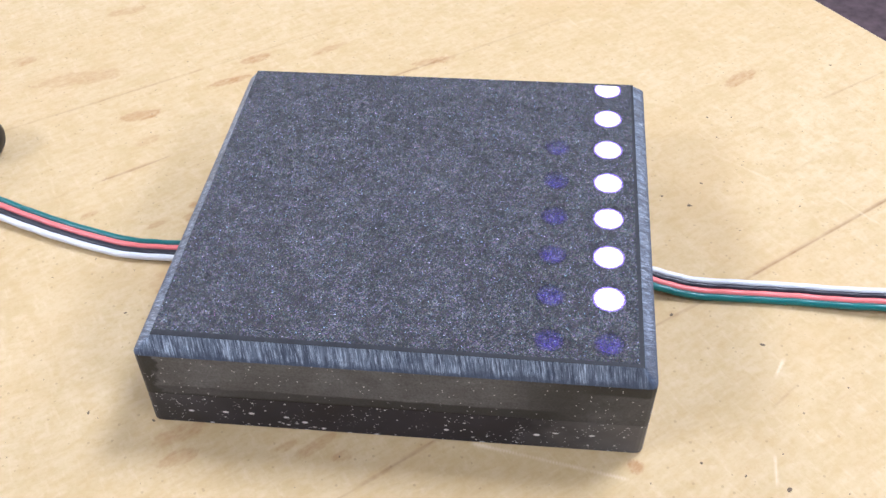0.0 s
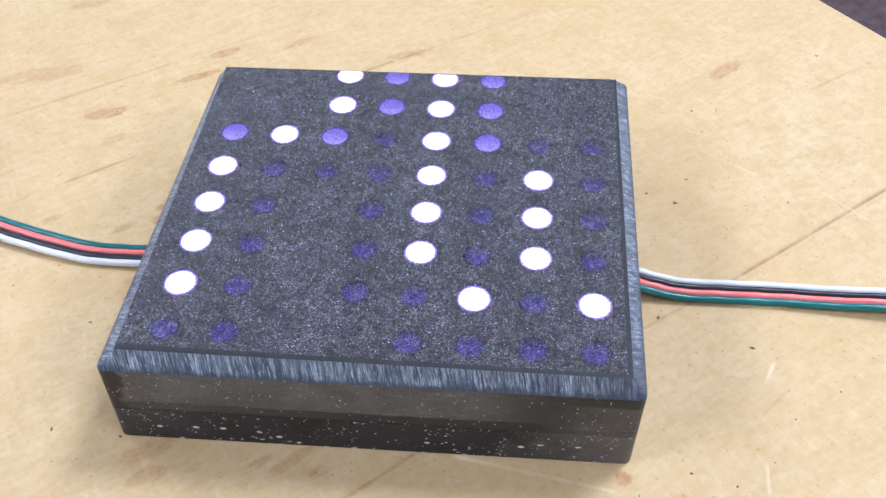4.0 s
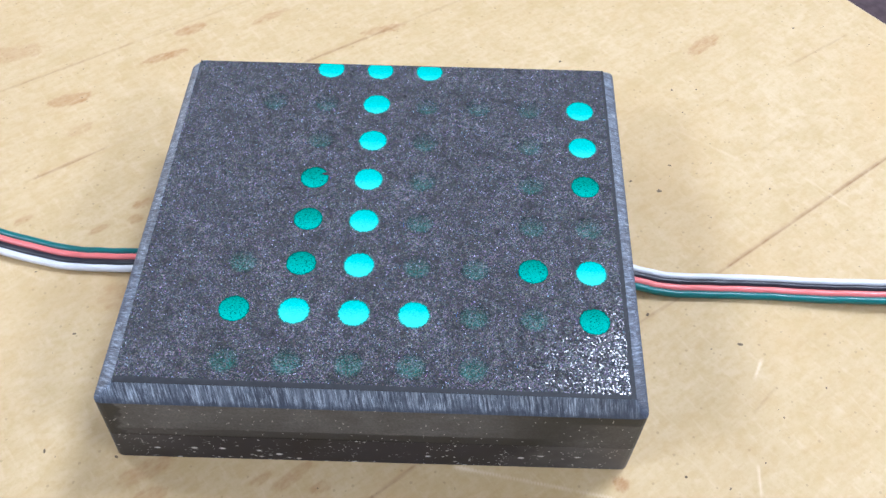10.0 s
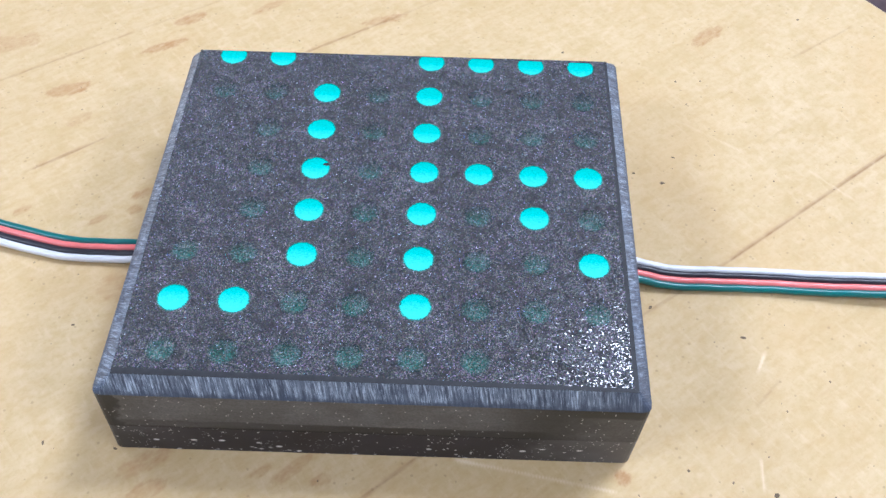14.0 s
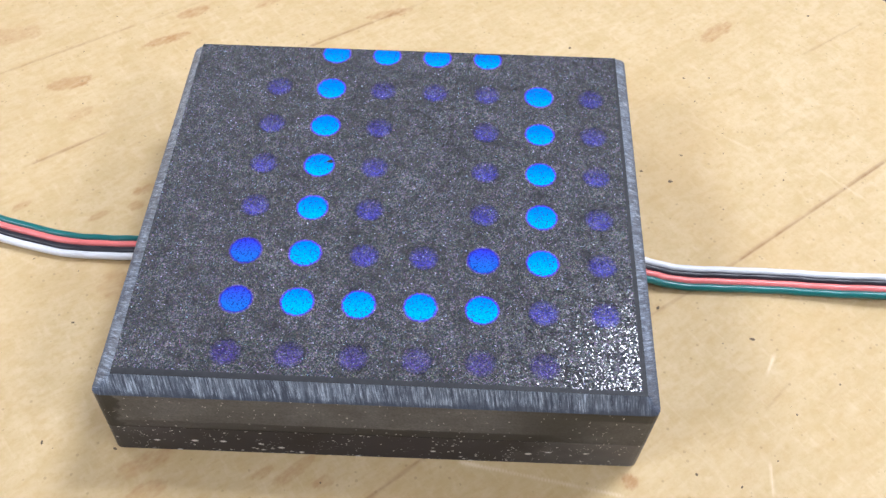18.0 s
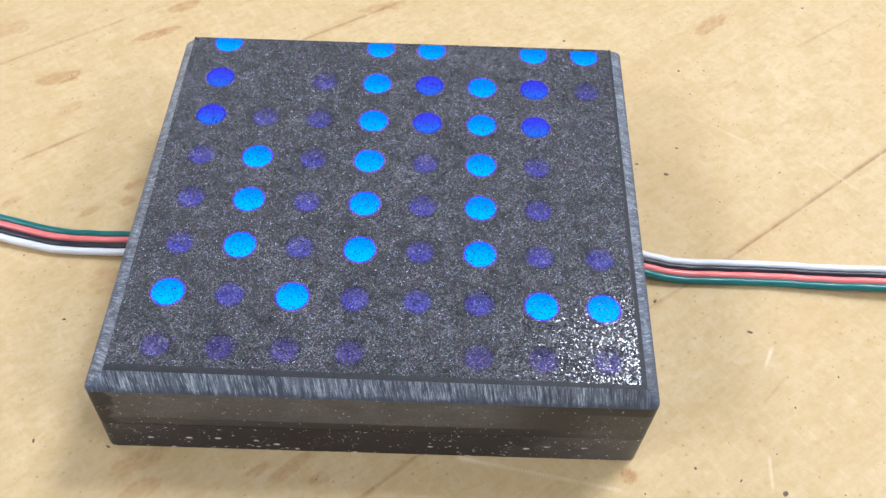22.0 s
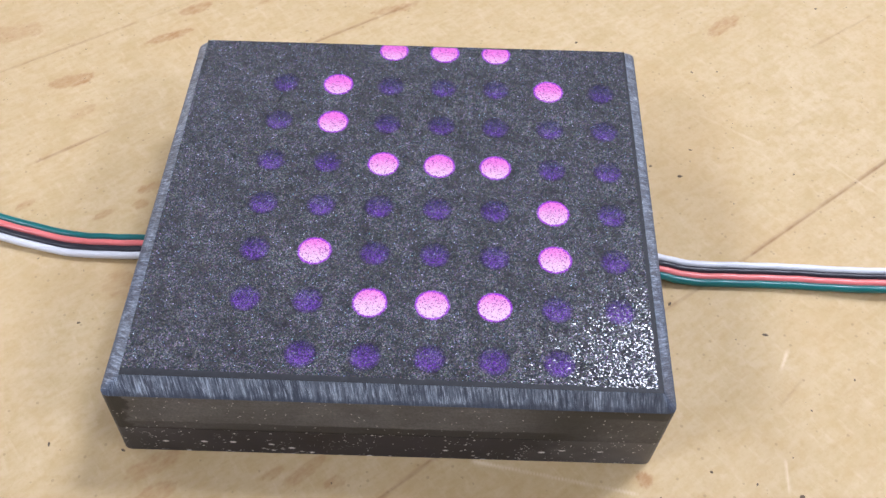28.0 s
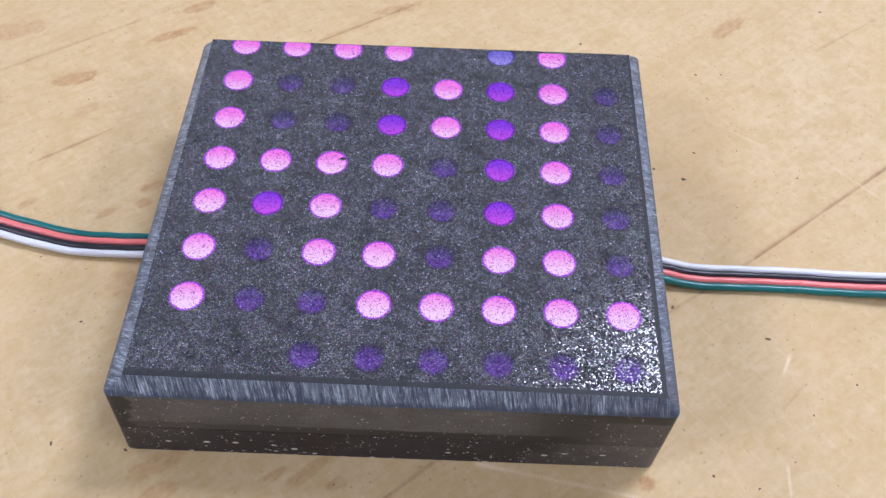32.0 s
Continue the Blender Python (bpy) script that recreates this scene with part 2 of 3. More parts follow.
def make_light(name, core, front, rim, power, halo=0.6, dots=0.0, soft=0.36, body=0.0, shine=0.06):
    """A spot that shines through the grain of the stone. core, front, rim: its colour at the back, at the front and round it."""
    m = material(name)
    m.cycles.emission_sampling = "NONE"
    n = Net(m)
    stone, normal, rough, (a, b, c, d) = stone_grain(n)
    reach = n.node("Attribute", attribute_name="reach").outputs["Fac"]
    edge = n.math("ADD", reach, n.ramp(a, 0.0, 1.0, -0.08, 0.08))
    y = n.node("SeparateXYZ", {0: n.node("NewGeometry").outputs["Position"]}).outputs[1]
    row = n.math("FRACT", n.math("ADD", n.math("DIVIDE", n.math("SUBTRACT", y, 0.035), 0.01), 0.5))
    ahead = n.ramp(row, 0.74, 0.26, -0.35, 0.9)
    ahead = n.math("ADD", ahead, n.ramp(y, 0.035, -0.035, -0.15, 0.5))
    ahead = n.math("ADD", ahead, n.ramp(c, 0.0, 1.0, -0.22, 0.22))
    inner = n.mix(n.ramp(ahead, 0.0, 1.0), rgb(*core), rgb(*front))
    dark = n.math("LESS_THAN", n.math("MULTIPLY", b, d), dots)
    inner = n.mix(n.math("MULTIPLY", dark, 0.75), inner, rgb(*(v * 0.5 for v in rim)))
    color = n.mix(n.ramp(edge, 0.27, soft), rgb(*rim), inner)
    fall = n.math("POWER", n.ramp(edge, 0.06, 0.24), 1.0)
    fall = n.math("MULTIPLY", fall, n.ramp(edge, 0.24, 0.32, halo, 1.0))
    grain = n.ramp(c, 0.0, 0.5, 0.86, 1.0)
    face_tone = n.mix(n.math("MULTIPLY", n.ramp(edge, 0.2, 0.3), 1.0 - body), stone, rgb(0, 0, 0))
    n.surface(color=face_tone, rough=rough, spec=n.ramp(edge, 0.2, 0.3, 0.9, shine), normal=normal, glow=color,
              power=n.math("MULTIPLY", n.math("MULTIPLY", grain, fall), power))
    return m


def make_wood():
    """Pale varnished sheet of wood; knots, lines and scratches come with the mesh."""
    m = material("varnished_board")
    n = Net(m)
    along = n.coords((45, 110, 1))
    fine = n.coords((220, 700, 1))
    a = n.ramp(n.noise(along, 1, 5), 0.3, 0.7)
    f = n.ramp(n.noise(fine, 1, 4), 0.3, 0.7)
    w = n.ramp(n.noise(n.coords((9, 16, 1)), 1.5, 4), 0.3, 0.7)
    color = n.mix(w, rgb(0.56, 0.402, 0.205), rgb(0.635, 0.488, 0.292))
    mottle = n.ramp(n.noise(n.coords((90, 150, 1)), 1, 5, 0.65), 0.36, 0.68)
    color = n.mix(n.math("MULTIPLY", mottle, 0.55), color, rgb(0.53, 0.375, 0.19))
    color = n.mix(n.math("MULTIPLY", a, 0.16), color, rgb(0.55, 0.39, 0.2))
    color = n.mix(n.math("MULTIPLY", f, 0.34), color, rgb(0.70, 0.56, 0.36))
    cluster = n.ramp(n.noise(n.coords((1, 1.4, 1)), 360, 5, 0.62), 0.46, 0.66)
    color = n.mix(n.math("MULTIPLY", cluster, 0.46), color, rgb(0.52, 0.345, 0.155))
    blotch = n.ramp(n.noise(n.coords((1, 1, 1)), 110, 6, 0.66), 0.48, 0.72)
    color = n.mix(n.math("MULTIPLY", blotch, 0.6), color, rgb(0.50, 0.355, 0.165))
    wisp = n.ramp(n.noise(n.coords((700, 160, 1)), 1, 4, 0.6), 0.55, 0.75)
    color = n.mix(n.math("MULTIPLY", wisp, 0.3), color, rgb(0.74, 0.60, 0.40))
    warm = n.ramp(n.noise(n.coords((1, 1, 1)), 22, 4, 0.6), 0.5, 0.7)
    color = n.mix(n.math("MULTIPLY", warm, 0.35), color, rgb(0.60, 0.40, 0.19))
    speck = n.ramp(n.noise(n.coords((1, 1, 0)), 900, 4, 0.7), 0.5, 0.72)
    color = n.mix(n.math("MULTIPLY", speck, 0.32), color, rgb(0.46, 0.31, 0.13))
    pin = specks(n, n.coords((1, 1, 0)), 1300, 0.975)
    color = n.mix(n.math("MULTIPLY", pin, 0.45), color, rgb(0.33, 0.22, 0.11))
    stain = n.node("Attribute", attribute_name="stain").outputs["Fac"]
    line = n.node("Attribute", attribute_name="line").outputs["Fac"]
    pale = n.node("Attribute", attribute_name="pale").outputs["Fac"]
    crumble = n.noise(n.coords((500, 1000, 1)), 1.0, 4, 0.65)
    stain = n.math("MULTIPLY", stain, n.ramp(crumble, 0.36, 0.62, 0.6, 1.4))
    color = n.mix(stain, color, rgb(0.40, 0.21, 0.085))
    color = n.mix(line, color, rgb(0.24, 0.115, 0.045))
    color = n.mix(pale, color, rgb(0.85, 0.72, 0.52))
    color = n.mix(1.0, color, rgb(1.0, 0.995, 0.98), "MULTIPLY")
    pores = n.noise(fine, 2.0, 4)
    n.surface(color=color, rough=n.ramp(n.noise(n.coords(), 240, 4), 0.3, 0.7, 0.50, 0.65), spec=0.16, normal=n.bump(pores, 0.0003, 0.25))
    return m


def plain(name, color, rough, spec=0.4, scale=120, depth=0.12, metal=0.0):
    m = material(name)
    n = Net(m)
    v = n.ramp(n.noise(n.coords(), scale, 4), 0.3, 0.7, 1 - depth, 1 + depth)
    n.surface(color=n.mix(1.0, rgb(*color), v, "MULTIPLY"), rough=rough, spec=spec, metal=metal)
    return m


STONE, HONED = make_stone(), make_smooth()
BEVEL_X = make_bevel("sawn_bevel", (4600, 330, 330), (0, 9, 0))
BEVEL_Y = make_bevel("sawn_bevel_side", (330, 4200, 330), (-37, 0, 0))
FRONT, LOWER = make_front(), make_lower()
WOOD = make_wood()
FLOOR = plain("floor_covering", (0.085, 0.058, 0.062), 0.85, 0.2, 60, 0.3)
WALL = plain("wall_paint", (0.72, 0.72, 0.70), 0.8, 0.2, 4, 0.04)
CEILING = plain("ceiling_paint", (0.80, 0.80, 0.79), 0.85, 0.2, 4, 0.03)
METAL = plain("painted_steel", (0.12, 0.12, 0.13), 0.45)
TRIM = plain("white_trim", (0.75, 0.75, 0.75), 0.4)
BLACK = plain("black_plastic", (0.012, 0.010, 0.012), 0.4)
NICK = plain("bruised_stone", (0.42, 0.46, 0.52), 0.6, 0.3, 2500, 0.35)
CRUMB = plain("dark_crumb", (0.15, 0.105, 0.065), 0.8)
WIRES = {"green": plain("green_insulation", (0.003, 0.135, 0.135), 0.28, 0.5, 300, 0.06),
         "red": plain("red_insulation", (0.80, 0.19, 0.18), 0.28, 0.5, 300, 0.06),
         "black": plain("black_insulation", (0.016, 0.014, 0.022), 0.35, 0.45, 300, 0.06),
         "white": plain("white_insulation", (0.70, 0.70, 0.74), 0.3, 0.5, 300, 0.04)}


def make_diffuser():
    m = material("lamp_diffuser")
    m.cycles.emission_sampling = "NONE"
    n = Net(m)
    n.surface(color=rgb(0.8, 0.8, 0.8), rough=0.5, glow=rgb(0.935, 0.98, 1.06), power=4.0)
    return m


DIFFUSER = make_diffuser()
(OFF, WHITE, HALF_WHITE, FAINT_WHITE, TEAL, HALF_TEAL, FAINT_TEAL,
 BLUE, HALF_BLUE, FAINT_BLUE, PINK, HALF_PINK, FAINT_PINK) = range(13)
SPOTS = [STONE,
         make_light("spot_white", (0.93, 0.86, 1.0), (1.0, 1.0, 1.0), (0.30, 0.18, 0.85), 1.6, 1.0),
         make_light("spot_white_half", (0.25, 0.20, 0.74), (0.48, 0.42, 0.95), (0.03, 0.015, 0.30), 1.0, 0.5, 0.02, 0.45),
         make_light("spot_white_faint", (0.012, 0.006, 0.090), (0.050, 0.022, 0.34), (0.002, 0.001, 0.008), 1.0, 0.3, 0.34, 0.95, 0.75, 0.5),
         make_light("spot_teal", (0.0, 0.64, 0.62), (0.10, 0.92, 0.96), (0.0, 0.16, 0.12), 1.12, 0.6),
         make_light("spot_teal_half", (0.0, 0.34, 0.28), (0.0, 0.62, 0.56), (0.0, 0.05, 0.04), 1.0, 0.5, 0.02, 0.45),
         make_light("spot_teal_faint", (0.0, 0.016, 0.012), (0.0, 0.12, 0.085), (0.0, 0.003, 0.002), 1.0, 0.2, 0.25, 0.85, 0.85, 0.5),
         make_light("spot_blue", (0.0, 0.27, 1.0), (0.0, 0.55, 1.0), (0.06, 0.015, 0.85), 1.1, 1.0, 0.04),
         make_light("spot_blue_half", (0.05, 0.065, 0.95), (0.02, 0.22, 1.0), (0.03, 0.01, 0.5), 1.0, 0.9, 0.035, 0.45),
         make_light("spot_blue_faint", (0.015, 0.008, 0.20), (0.034, 0.027, 0.64), (0.003, 0.001, 0.016), 1.0, 0.3, 0.32, 0.9, 0.78, 0.5),
         make_light("spot_pink", (0.95, 0.23, 0.80), (1.0, 0.70, 0.94), (0.38, 0.015, 0.72), 1.15, 1.0, 0.03),
         make_light("spot_pink_half", (0.29, 0.065, 0.85), (0.68, 0.12, 0.92), (0.12, 0.005, 0.36), 1.0, 0.8, 0.02, 0.5),
         make_light("spot_pink_faint", (0.013, 0.003, 0.10), (0.15, 0.012, 0.48), (0.006, 0.001, 0.018), 1.0, 0.3, 0.32, 0.9, 0.7, 0.5)]


# ---- mesh helpers ----
def part(name, bm, mats, parent=None, label="", smooth=False):
    me = bpy.data.meshes.new(name)
    bm.to_mesh(me)
    bm.free()
    for mat in mats if isinstance(mats, (list, tuple)) else [mats]:
        me.materials.append(mat)
    if smooth:
        for p in me.polygons:
            p.use_smooth = True
    ob = new(name, me)
    ob.parent = parent
    return tagged(ob, label=label) if label else ob


def block(bm, x0, x1, y0, y1, z0, z1, bevel=0.0, slot=0):
    made = bmesh.ops.create_cube(bm, size=1.0)
    for v in made["verts"]:
        v.co = Vector(((x0 + x1) / 2 + v.co.x * (x1 - x0), (y0 + y1) / 2 + v.co.y * (y1 - y0), (z0 + z1) / 2 + v.co.z * (z1 - z0)))
    faces = {f for v in made["verts"] for f in v.link_faces}
    for f in faces:
        f.material_index = slot
    if bevel:
        edges = {e for v in made["verts"] for e in v.link_edges}
        bmesh.ops.bevel(bm, geom=list(edges), offset=bevel, segments=2, affect="EDGES", profile=0.5)


def tube(bm, points, radius, sides=10, flat=1.0):
    """A closed tube along points."""
    pts = [Vector(p) for p in points]
    rings = []
    for i, p in enumerate(pts):
        way = (pts[min(i + 1, len(pts) - 1)] - pts[max(i - 1, 0)]).normalized()
        side = way.cross(Vector((0, 0, 1))).normalized()
        up = side.cross(way)
        rings.append([bm.verts.new(p + radius * (math.cos(a) * side + flat * math.sin(a) * up)) for a in (2 * math.pi * k / sides for k in range(sides))])
    for one, two in zip(rings, rings[1:]):
        for k in range(sides):
            bm.faces.new((one[k], one[(k + 1) % sides], two[(k + 1) % sides], two[k]))
    bm.faces.new(list(reversed(rings[0])))
    bm.faces.new(rings[-1])


def glide(points, steps=10):
    """Points on a smooth line through the given ones."""
    pts = [Vector(p) for p in points]
    pts = [pts[0] * 2 - pts[1]] + pts + [pts[-1] * 2 - pts[-2]]
    out = []
    for i in range(1, len(pts) - 2):
        a, b, c, d = pts[i - 1:i + 3]
        for s in range(steps):
            u = s / steps
            out.append(0.5 * (2 * b + (c - a) * u + (2 * a - 5 * b + 4 * c - d) * u * u + (3 * b - a - 3 * c + d) * u ** 3))
    return out + [pts[-2]]


# ---- the room ----
GRAIN = 39.0
FLOOR_Z = -0.76
ROOM = (-3.2, 4.2, -3.0, 3.4, CEILING_Z)


def build_room():
    x0, x1, y0, y1, top = ROOM
    bm = bmesh.new()
    block(bm, x0 - 0.12, x1 + 0.12, y0 - 0.12, y1 + 0.12, FLOOR_Z - 0.1, FLOOR_Z)
    tagged(part("floor", bm, FLOOR), "dull dark purplish brown floor below the workbench", "floor", kind="structure")
    bm = bmesh.new()
    block(bm, x0 - 0.12, x1 + 0.12, y0 - 0.12, y1 + 0.12, top, top + 0.1)
    tagged(part("ceiling", bm, CEILING), "plain white painted ceiling of the workshop", "ceiling", kind="structure")
    for name, a in (("wall_north", (x0, x1, y1, y1 + 0.12)), ("wall_south", (x0, x1, y0 - 0.12, y0)),
                    ("wall_west", (x0 - 0.12, x0, y0 - 0.12, y1 + 0.12)), ("wall_east", (x1, x1 + 0.12, y0 - 0.12, y1 + 0.12))):
        bm = bmesh.new()
        block(bm, *a, FLOOR_Z, top)
        tagged(part(name, bm, WALL), "plain off-white painted workshop wall", "wall", kind="structure")
    made = {}
    for x, y, long in FIXTURES:
        if long in made:
            copy_thing(made[long], pose(x, y, top))
            continue
        shape, h = ("square" if long < 1 else "rectangular"), long / 2
        light = made[long] = tagged(new("ceiling_light"), "flat white " + shape + " ceiling light, switched on", "ceiling light", "ceiling lights")
        bm = bmesh.new()
        for a in ((-0.32, 0.32, -h - 0.02, -h), (-0.32, 0.32, h, h + 0.02), (-0.32, -0.3, -h, h), (0.3, 0.32, -h, h)):
            block(bm, *a, -0.04, 0.0)
        part("frame", bm, TRIM, light)
        bm = bmesh.new()
        block(bm, -0.3, 0.3, -h, h, -0.03, -0.01)
        part("diffuser", bm, DIFFUSER, light, "glowing white diffuser")
        light.matrix_basis = pose(x, y, top)


build_room()


# ---- the workbench ----
def value_noise(x, y, seed):
    """Smooth random values on a unit lattice."""
    xi, yi = np.floor(x).astype(np.int64), np.floor(y).astype(np.int64)
    xf, yf = x - xi, y - yi
    xf, yf = xf * xf * (3 - 2 * xf), yf * yf * (3 - 2 * yf)

    def at(i, j):
        h = (i * 374761393 + j * 668265263 + seed * 974634777) & 0xFFFFFFFF
        h = ((h ^ (h >> 13)) * 1274126177) & 0xFFFFFFFF
        return ((h ^ (h >> 16)) & 0xFFFF) / 65535.0

    return (at(xi, yi) * (1 - xf) + at(xi + 1, yi) * xf) * (1 - yf) + (at(xi, yi + 1) * (1 - xf) + at(xi + 1, yi + 1) * xf) * yf


def rough_noise(x, y, seed):
    return (value_noise(x, y, seed) * 0.5 + value_noise(x * 2.1, y * 2.1, seed + 1) * 0.3 + value_noise(x * 4.3, y * 4.3, seed + 2) * 0.2) * 2 - 1


def smooth(v, a, b):
    u = np.clip((v - a) / (b - a), 0, 1)
    return u * u * (3 - 2 * u)


# knots and stains: x, y, half length along the grain, half width, depth (millimetres)
KNOTS = [(-79.5, 49.3, 5.2, 2.0, .62), (-60.4, 65.6, 5.6, 1.5, .62), (-56.5, 76.0, 4.0, 1.7, .55), (-37.7, 81.8, 5.5, 1.2, .45),
         (-101.0, 63.3, 11.0, 3.2, .38), (-99.4, 96.5, 6.0, 1.8, .42), (-119, 70, 4, 2, .4), (71.2, 76.8, 5.4, 2.2, .55), (-56.0, 14.1, 1.7, 1.0, .5),
         (-55.1, 18.7, 3.4, 1.0, .5), (-62.7, 11.0, 2.6, .8, .5), (-79.3, 12.7, 2.2, .9, .4), (-55.7, -5.6, 3.2, 3.6, .32),
         (-41.4, -42.8, 5.0, 1.8, .42), (-21.0, -43.6, 2.4, 1.0, .4), (-15.6, -42.9, 4.4, 1.3, .45), (-10.2, -44.7, 2.0, 1.0, .5),
         (-39.7, -47.9, 4.0, 1.4, .4), (42.0, -42.2, 1.3, 1.6, .75), (-74.5, 40.0, 3.0, 1.6, .3), (-8.5, 78.5, 6.0, 1.4, .5)]
# dark lines: x, y to x, y, strength
LINES = [(-118, -4, -80.4, 24.5, .10), (-80.4, 24.5, -67.6, 34.2, .75), (-67.6, 34.2, -26.7, 65.2, .12), (-26.7, 65.2, -5.2, 80.1, .7),
         (-5.2, 80.1, 24, 101, .25), (-14, -57.4, 5.8, -39.9, .55), (5.8, -39.9, 67.7, 7.3, .45), (67.7, 7.3, 102.9, 35.9, .9),
         (102.9, 35.9, 135, 61, .9), (-112, 40.5, -94.5, 52.6, .3), (-94.5, 52.6, -69.9, 69.9, .45), (-69.9, 69.9, -40, 91, .2),
         (91.7, 70.4, 108.0, 82.5, .4), (72.4, -21.2, 67.7, -26.5, .25), (80, 41, 92, 52, .15)]
PALE = [(13.2, -39.9, 40.1, -44.6, .7), (70.6, -15.6, 69.0, -19.0, .8), (66.5, -38, 66.2, -43, .6), (88, 33, 96, 25, .4), (62, 46, 74, 38, .25), (-84, 3, -70, -3, .2)]


def to_board(x, y):
    c, s = math.cos(radians(GRAIN)), math.sin(radians(GRAIN))
    return x * c + y * s, -x * s + y * c


def build_bench():
    bench = tagged(new("workbench"), "workbench with a pale varnished, scratched wooden top", "workbench")
    bench.matrix_basis = pose(0, 0, 0, 0, 0, GRAIN)
    far = 0.1488
    u0, u1, v0, v1 = -0.140, far - 0.0015, -0.150, 0.185
    nu, nv = int((u1 - u0) / 0.0004), int((v1 - v0) / 0.0004)
    u, v = np.meshgrid(np.linspace(u0, u1, nu), np.linspace(v0, v1, nv))
    u, v = u.ravel(), v.ravel()
    um, vm = u * 1000, v * 1000
    stain, line, pale = np.zeros_like(u), np.zeros_like(u), np.zeros_like(u)
    wob = rough_noise(um / 2.2, vm / 1.1, 5)
    wide = rough_noise(um / 6.0, vm / 3.0, 9)
    crisp = rough_noise(um / 1.8, vm / 0.9, 14)
    for k, (x, y, a, b, depth) in enumerate(KNOTS):
        ku, kv = to_board(x, y)
        tilt = radians(-18 + 7 * ((k * 5) % 4))
        p, q = um - ku, vm - kv
        p, q = p * math.cos(tilt) + q * math.sin(tilt), -p * math.sin(tilt) + q * math.cos(tilt)
        d = np.sqrt((p / a) ** 2 + (q / b) ** 2) + wob * 0.28 + wide * 0.25
        core = (1 - smooth(d, 0.9, 1.04)) * (0.72 + 0.42 * np.clip(crisp, -0.4, 1))
        rim = np.exp(-((d - 0.93) / 0.09) ** 2) * (0.6 + 0.6 * crisp)
        stain = np.maximum(stain, 1.15 * depth * np.clip(np.maximum(core, rim), 0, 1))
        stain = np.maximum(stain, depth * 0.16 * (1 - smooth(d, 0.8, 2.0)))
    for rows, into, width in ((LINES, line, 0.21), (PALE, pale, 0.2)):
        for k, (xa, ya, xb, yb, depth) in enumerate(rows):
            (ua, va), (ub, vb) = to_board(xa, ya), to_board(xb, yb)
            lu, lv = ub - ua, vb - va
            n = math.hypot(lu, lv)
            s = ((um - ua) * lu + (vm - va) * lv) / n
            d = np.abs((um - ua) * lv - (vm - va) * lu) / n + 0.16 * rough_noise(um / 5, vm / 5, 31 + k)
            ends = smooth(s, -1.5, 0.8) * (1 - smooth(s, n - 0.8, n + 1.5))
            fade = 0.65 + 0.5 * rough_noise(um / 3.0, vm / 9.0, 60 + k)
            value = depth * ends * (1 - smooth(d, width * 0.4, width * 2.2)) * np.clip(fade, 0.1, 1)
            np.maximum(into, value, out=into)
            if into is line:
                np.maximum(stain, 0.2 * depth * ends * (1 - smooth(d, 0.2, 2.0)) * np.clip(fade, 0, 1), out=stain)
    # long faint flecks that lie along the grain
    fleck = smooth(rough_noise(um / 9, vm / 1.3, 88), 0.45, 0.75) * 0.12
    np.maximum(stain, fleck, out=stain)
    bump = -0.00008 * line
    me = bpy.data.meshes.new("tabletop")
    idx = np.arange(nu * nv).reshape(nv, nu)
    quads = np.stack([idx[:-1, :-1], idx[:-1, 1:], idx[1:, 1:], idx[1:, :-1]], -1).reshape(-1, 4)
    me.vertices.add(nu * nv)
    me.vertices.foreach_set("co", np.stack([u, v, bump], -1).ravel())
    me.loops.add(quads.size)
    me.loops.foreach_set("vertex_index", quads.ravel().astype(np.int32))
    me.polygons.add(len(quads))
    me.polygons.foreach_set("loop_start", np.arange(0, quads.size, 4, dtype=np.int32))
    me.update()
    for name, values in (("stain", stain), ("line", line), ("pale", pale)):
        me.attributes.new(name, "FLOAT", "POINT").data.foreach_set("value", np.clip(values, 0, 1).astype(np.float32))
    me.materials.append(WOOD)
    top = new("tabletop", me)
    top.parent = bench
    tagged(top, "pale yellow wooden sheet with brown knots and scratches")
    # the rest of the sheet round the worked field
    U0, V0, V1 = -0.95, -0.62, 0.48
    bm = bmesh.new()
    for a, b, c, d in ((U0, u0, V0, V1), (u0, u1, V0, v0), (u0, u1, v1, V1)):
        bm.faces.new([bm.verts.new((p, q, 0)) for p, q in ((a, c), (b, c), (b, d), (a, d))])
    rim = [(u1, 0.0), (far - 0.0006, -0.0004), (far, -0.0015), (far, -0.0185)]
    for (a, za), (b, zb) in zip(rim, rim[1:]):
        bm.faces.new([bm.verts.new(q) for q in ((a, V0, za), (b, V0, zb), (b, V1, zb), (a, V1, za))])
    for q in (((U0, V0), (far, V0)), ((far, V1), (U0, V1)), ((U0, V1), (U0, V0))):
        (a, c), (b, d) = q
        bm.faces.new([bm.verts.new(w) for w in ((a, c, 0), (a, c, -0.0185), (b, d, -0.0185), (b, d, 0))])
    bm.faces.new([bm.verts.new((p, q, -0.0185)) for p, q in ((U0, V0), (U0, V1), (far, V1), (far, V0))])
    part("board", bm, WOOD, bench)
    for sv in (V0 + 0.05, V1 - 0.05):
        bm = bmesh.new()
        block(bm, U0 + 0.05, far - 0.06, sv - 0.02, sv + 0.02, -0.08, -0.0187, 0.002)
        part("rail", bm, METAL, bench)
        for su in (U0 + 0.07, far - 0.08):
            bm = bmesh.new()
            block(bm, su - 0.025, su + 0.025, sv - 0.025, sv + 0.025, FLOOR_Z, -0.0802, 0.003)
            part("leg", bm, METAL, bench)


build_bench()

